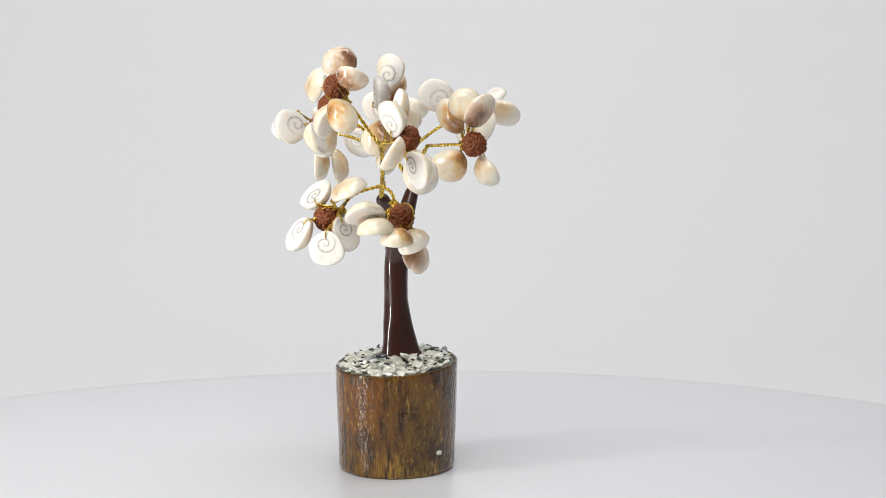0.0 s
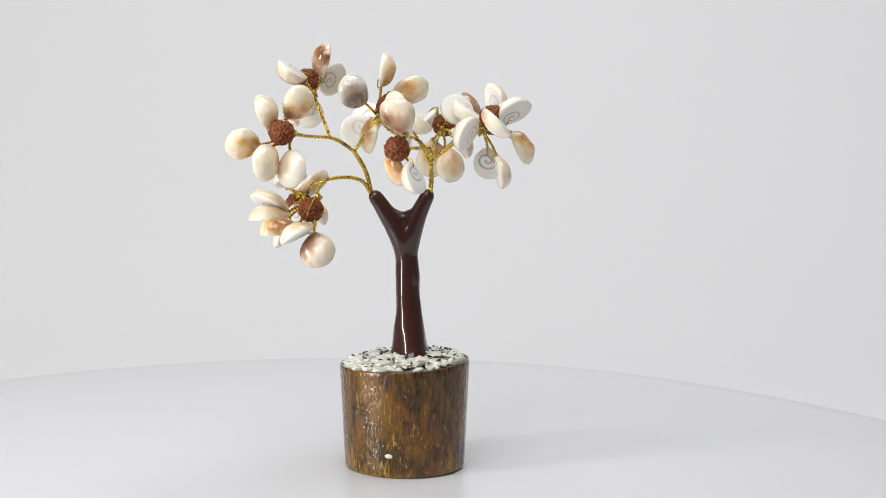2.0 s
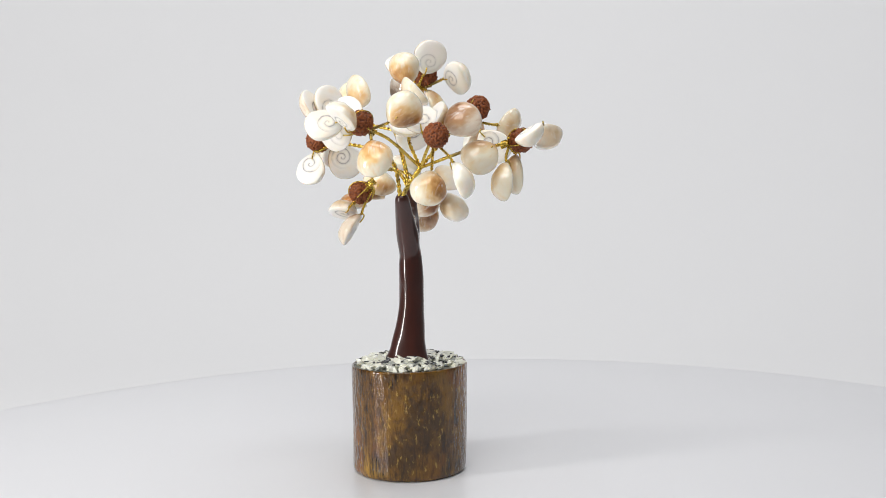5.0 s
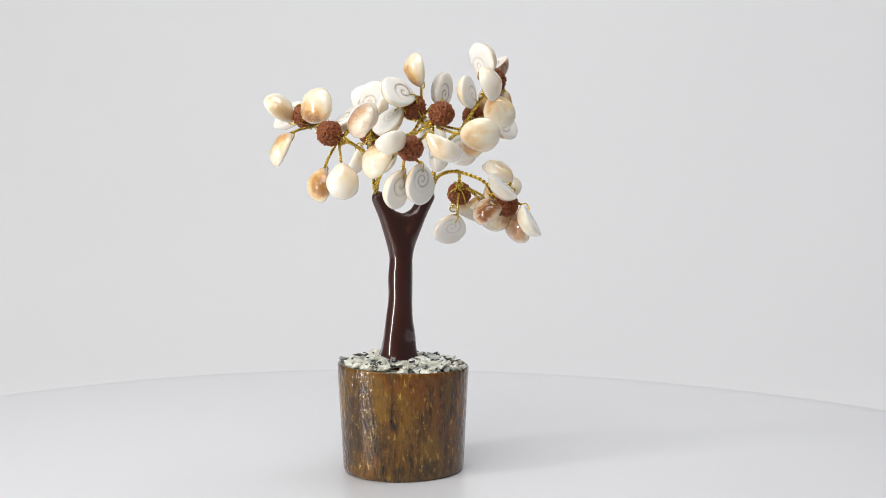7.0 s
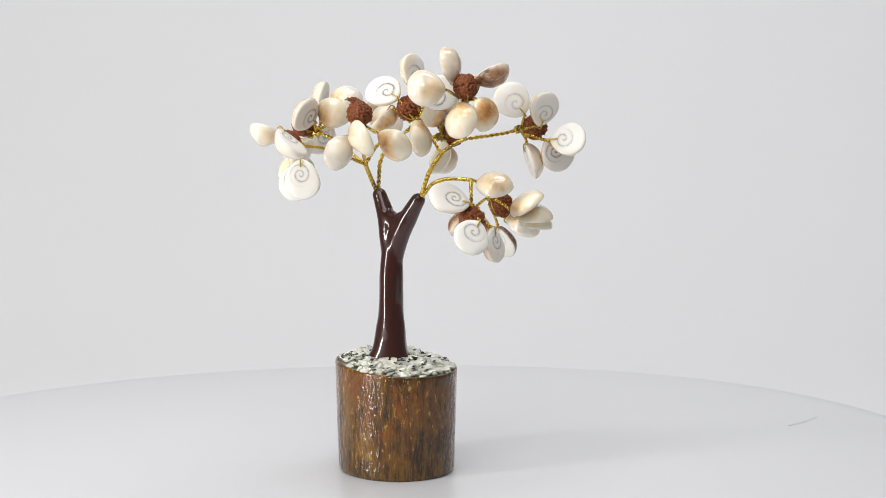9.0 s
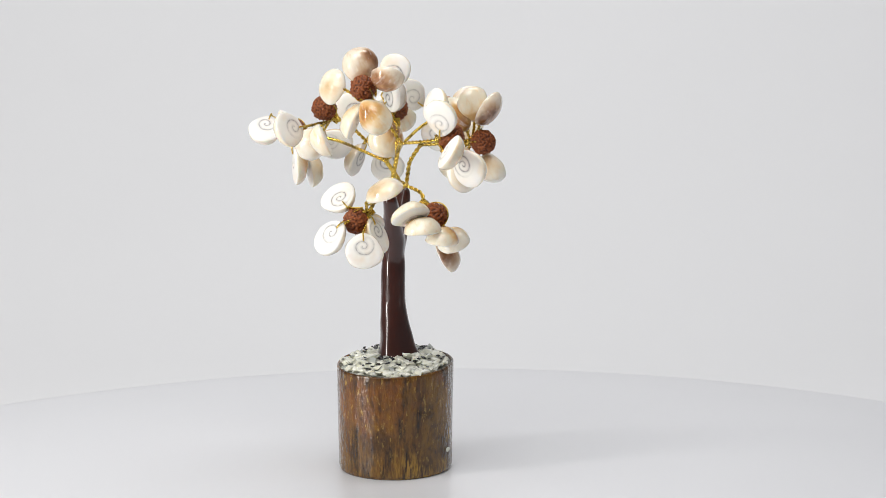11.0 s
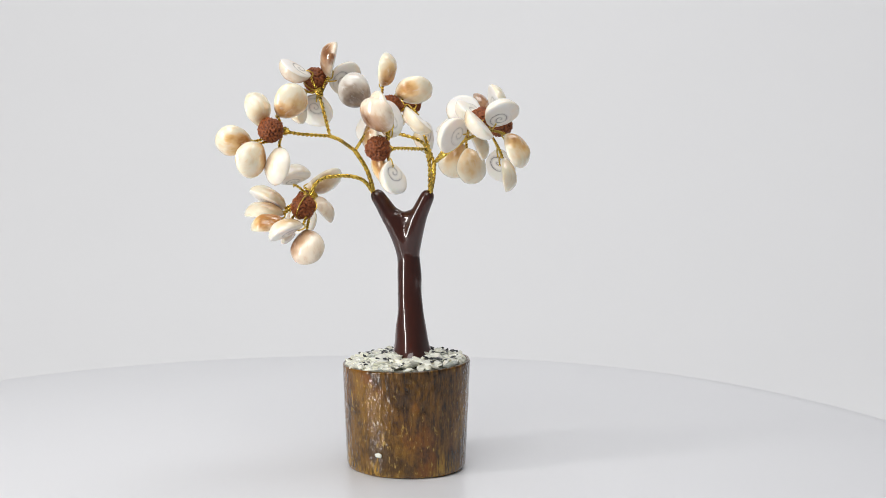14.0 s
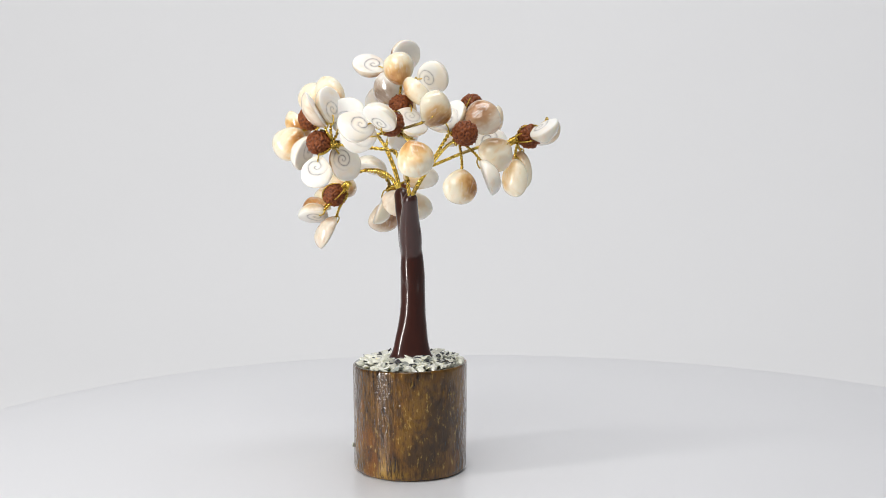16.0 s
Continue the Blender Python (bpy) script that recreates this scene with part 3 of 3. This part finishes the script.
    shell(tree, (-26.8, -20.0, -47.9), (-29.9, -7.0, -47.0), (-0.92, -0.24, 0.32), "white", 0, c)
    shell(tree, (-21.8, -25.2, -52.5), (-27.7, -25.3, -64.5), (-0.81, 0.43, 0.39), "cream", 0, c)
    shell(tree, (-23.9, -30.1, -51.2), (-16.0, -33.7, -61.5), (-0.54, -0.83, -0.12), "cream", 1, c)

    # shells round bead K
    c = BEADS["K"]
    shell(tree, (-33.3, 10.7, -63.1), (-44.7, 2.6, -63.5), (-0.53, 0.76, -0.38), "cream", 2, c)
    shell(tree, (-29.3, 2.9, -62.5), (-29.3, -8.3, -70.0), (-0.87, 0.27, -0.42), "cream", 1, c)
    shell(tree, (-24.1, 14.5, -64.5), (-31.5, 20.3, -74.5), (-0.58, -0.81, -0.04), "white", 1, c)

    # shells round bead J
    c = BEADS["J"]
    shell(tree, (-5.1, -5.3, -49.1), (-2.8, -5.0, -36.9), (0.53, 0.84, -0.12), "cream", 1, c)
    shell(tree, (-6.4, 0.0, -52.7), (-0.1, 11.1, -47.8), (0.75, -0.14, -0.65), "cream", 2, c)
    shell(tree, (-8.7, -9.7, -55.0), (-7.6, -19.8, -46.4), (0.98, 0.17, 0.07), "grey", 0, c)
    shell(tree, (-2.2, 2.3, -56.3), (4.2, 10.0, -64.7), (-0.16, -0.67, -0.73), "cream", 0, c)
    shell(tree, (-6.3, -6.3, -60.0), (-9.5, -8.4, -72.9), (-0.26, -0.94, 0.22), "cream", 0, c)

    # shells round bead E
    c = BEADS["E"]
    shell(tree, (19.0, 31.3, -58.5), (7.4, 30.3, -50.6), (0.04, 0.98, 0.18), "cream", 2, c)
    shell(tree, (25.0, 30.6, -64.4), (26.0, 37.5, -75.9), (0.63, 0.64, 0.44), "cream", 0, c)
    shell(tree, (29.9, 24.0, -61.2), (38.4, 28.7, -52.4), (-0.70, -0.06, 0.71), "white", 0, c)
    shell(tree, (30.8, 20.1, -59.6), (43.2, 15.3, -59.3), (-0.25, -0.67, -0.70), "white", 2, c)
    shell(tree, (26.3, 16.3, -63.2), (33.2, 4.9, -64.4), (-0.79, -0.51, 0.34), "white", 0, c)

    # shells round bead F
    c = BEADS["F"]
    shell(tree, (5.3, 36.2, -74.9), (8.0, 36.9, -86.9), (0.36, 0.92, 0.14), "cream", 0, c)
    shell(tree, (-2.5, 37.1, -72.5), (-6.1, 39.8, -84.8), (-0.72, 0.61, 0.34), "white", 1, c)
    shell(tree, (-2.2, 30.9, -61.5), (-14.2, 33.8, -56.0), (0.38, 0.84, 0.39), "brown", 2, c)
    shell(tree, (6.2, 30.2, -62.2), (2.6, 20.0, -54.3), (-0.33, -0.50, -0.80), "white", 0, c)
    shell(tree, (2.1, 27.3, -63.1), (-4.6, 20.8, -53.6), (-0.85, 0.11, -0.52), "cream", 0, c)

    # shells round bead G
    c = BEADS["G"]
    shell(tree, (-29.8, 36.9, -63.2), (-27.2, 48.0, -62.4), (-0.48, 0.32, -0.82), "white", 1, c)
    shell(tree, (-21.0, 32.4, -68.0), (-9.3, 32.7, -75.1), (0.23, 0.88, 0.42), "cream", 2, c)
    shell(tree, (-25.4, 32.1, -74.0), (-23.3, 34.9, -87.3), (0.99, -0.07, 0.14), "cream", 1, c)
    shell(tree, (-30.8, 29.5, -71.7), (-30.7, 29.2, -85.9), (0.99, -0.13, 0.01), "cream", 2, c)
    shell(tree, (-38.1, 35.7, -61.0), (-45.3, 26.1, -69.0), (0.10, 0.59, -0.80), "white", 1, c)


def stone_chips(base):
    """Angular stone chips glued over the top of the wooden base."""
    forms = []
    for s in range(9):
        bm = bmesh.new()
        bmesh.ops.create_icosphere(bm, subdivisions=1, radius=1.0)
        sx, sy, sz = random.uniform(1.6, 2.4), random.uniform(1.0, 1.7), random.uniform(0.55, 0.85)
        for v in bm.verts:
            v.co = Vector((v.co.x * sx, v.co.y * sy, v.co.z * sz)) * random.uniform(0.55, 1.3) * MM
        bmesh.ops.bevel(bm, geom=[e for e in bm.edges if e.calc_face_angle(0) > 0.75][:8], offset=0.00018, segments=1, affect="EDGES")
        me = bpy.data.meshes.new("stone_chip")
        bm.to_mesh(me)
        bm.free()
        forms.append(me)
    made = {}
    cx, cy, turn = -2.0, 2.0, math.radians(49)
    count = 0
    for k in range(900):
        r, p = math.sqrt(random.random()), random.uniform(0, 2 * math.pi)
        x, y = 21.6 * r * math.cos(p), 18.6 * r * math.sin(p)
        px, py = cx + x * math.cos(turn) - y * math.sin(turn), cy + x * math.sin(turn) + y * math.cos(turn)
        if math.hypot(px + 1.3, py - 3.8) < 6.2 or count >= 290:
            continue
        u = random.random()
        tone = 0 if u < 0.70 else 1 if u < 0.75 else 2
        form = random.randrange(9)
        me = made.get((form, tone))
        if me is None:
            me = made[form, tone] = forms[form].copy()
        k2 = 1.65 if tone < 2 else 0.62
        ob = part_of("stone_chip", me, CHIP[tone], base, smooth_shade=False)
        heap = 3.4 * (1 - r * r)
        ob.matrix_basis = Matrix.LocRotScale(at(px, py, -148.5 + RIM_TILT * r * math.cos(p + turn - RIM_HIGH) + heap * 0.5 + (1.1 if tone == 2 else 0.0) + random.uniform(0, 1.3) * (1.1 - 0.6 * r)),
                                             Euler((random.uniform(-0.4, 0.4), random.uniform(-0.4, 0.4), random.uniform(0, 6.3))), [k2 * (1.0 if r < 0.8 else 0.72) * random.uniform(0.75, 1.15)] * 3)
        count += 1


# ---- build ----
backdrop()
board = turntable()
tree = tagged(new("shell_tree"), "small wire tree of polished shells on a varnished wooden base", "ornamental tree")
base = wooden_base(tree)
trunk(tree)
crown(tree)
stone_chips(base)


def motions():
    for thing in (tree, board):
        walk(thing, [(0.5 * i, pose(0, 0, 0, 0, 0, TURN * 0.5 * i)) for i in range(33)])


motions()
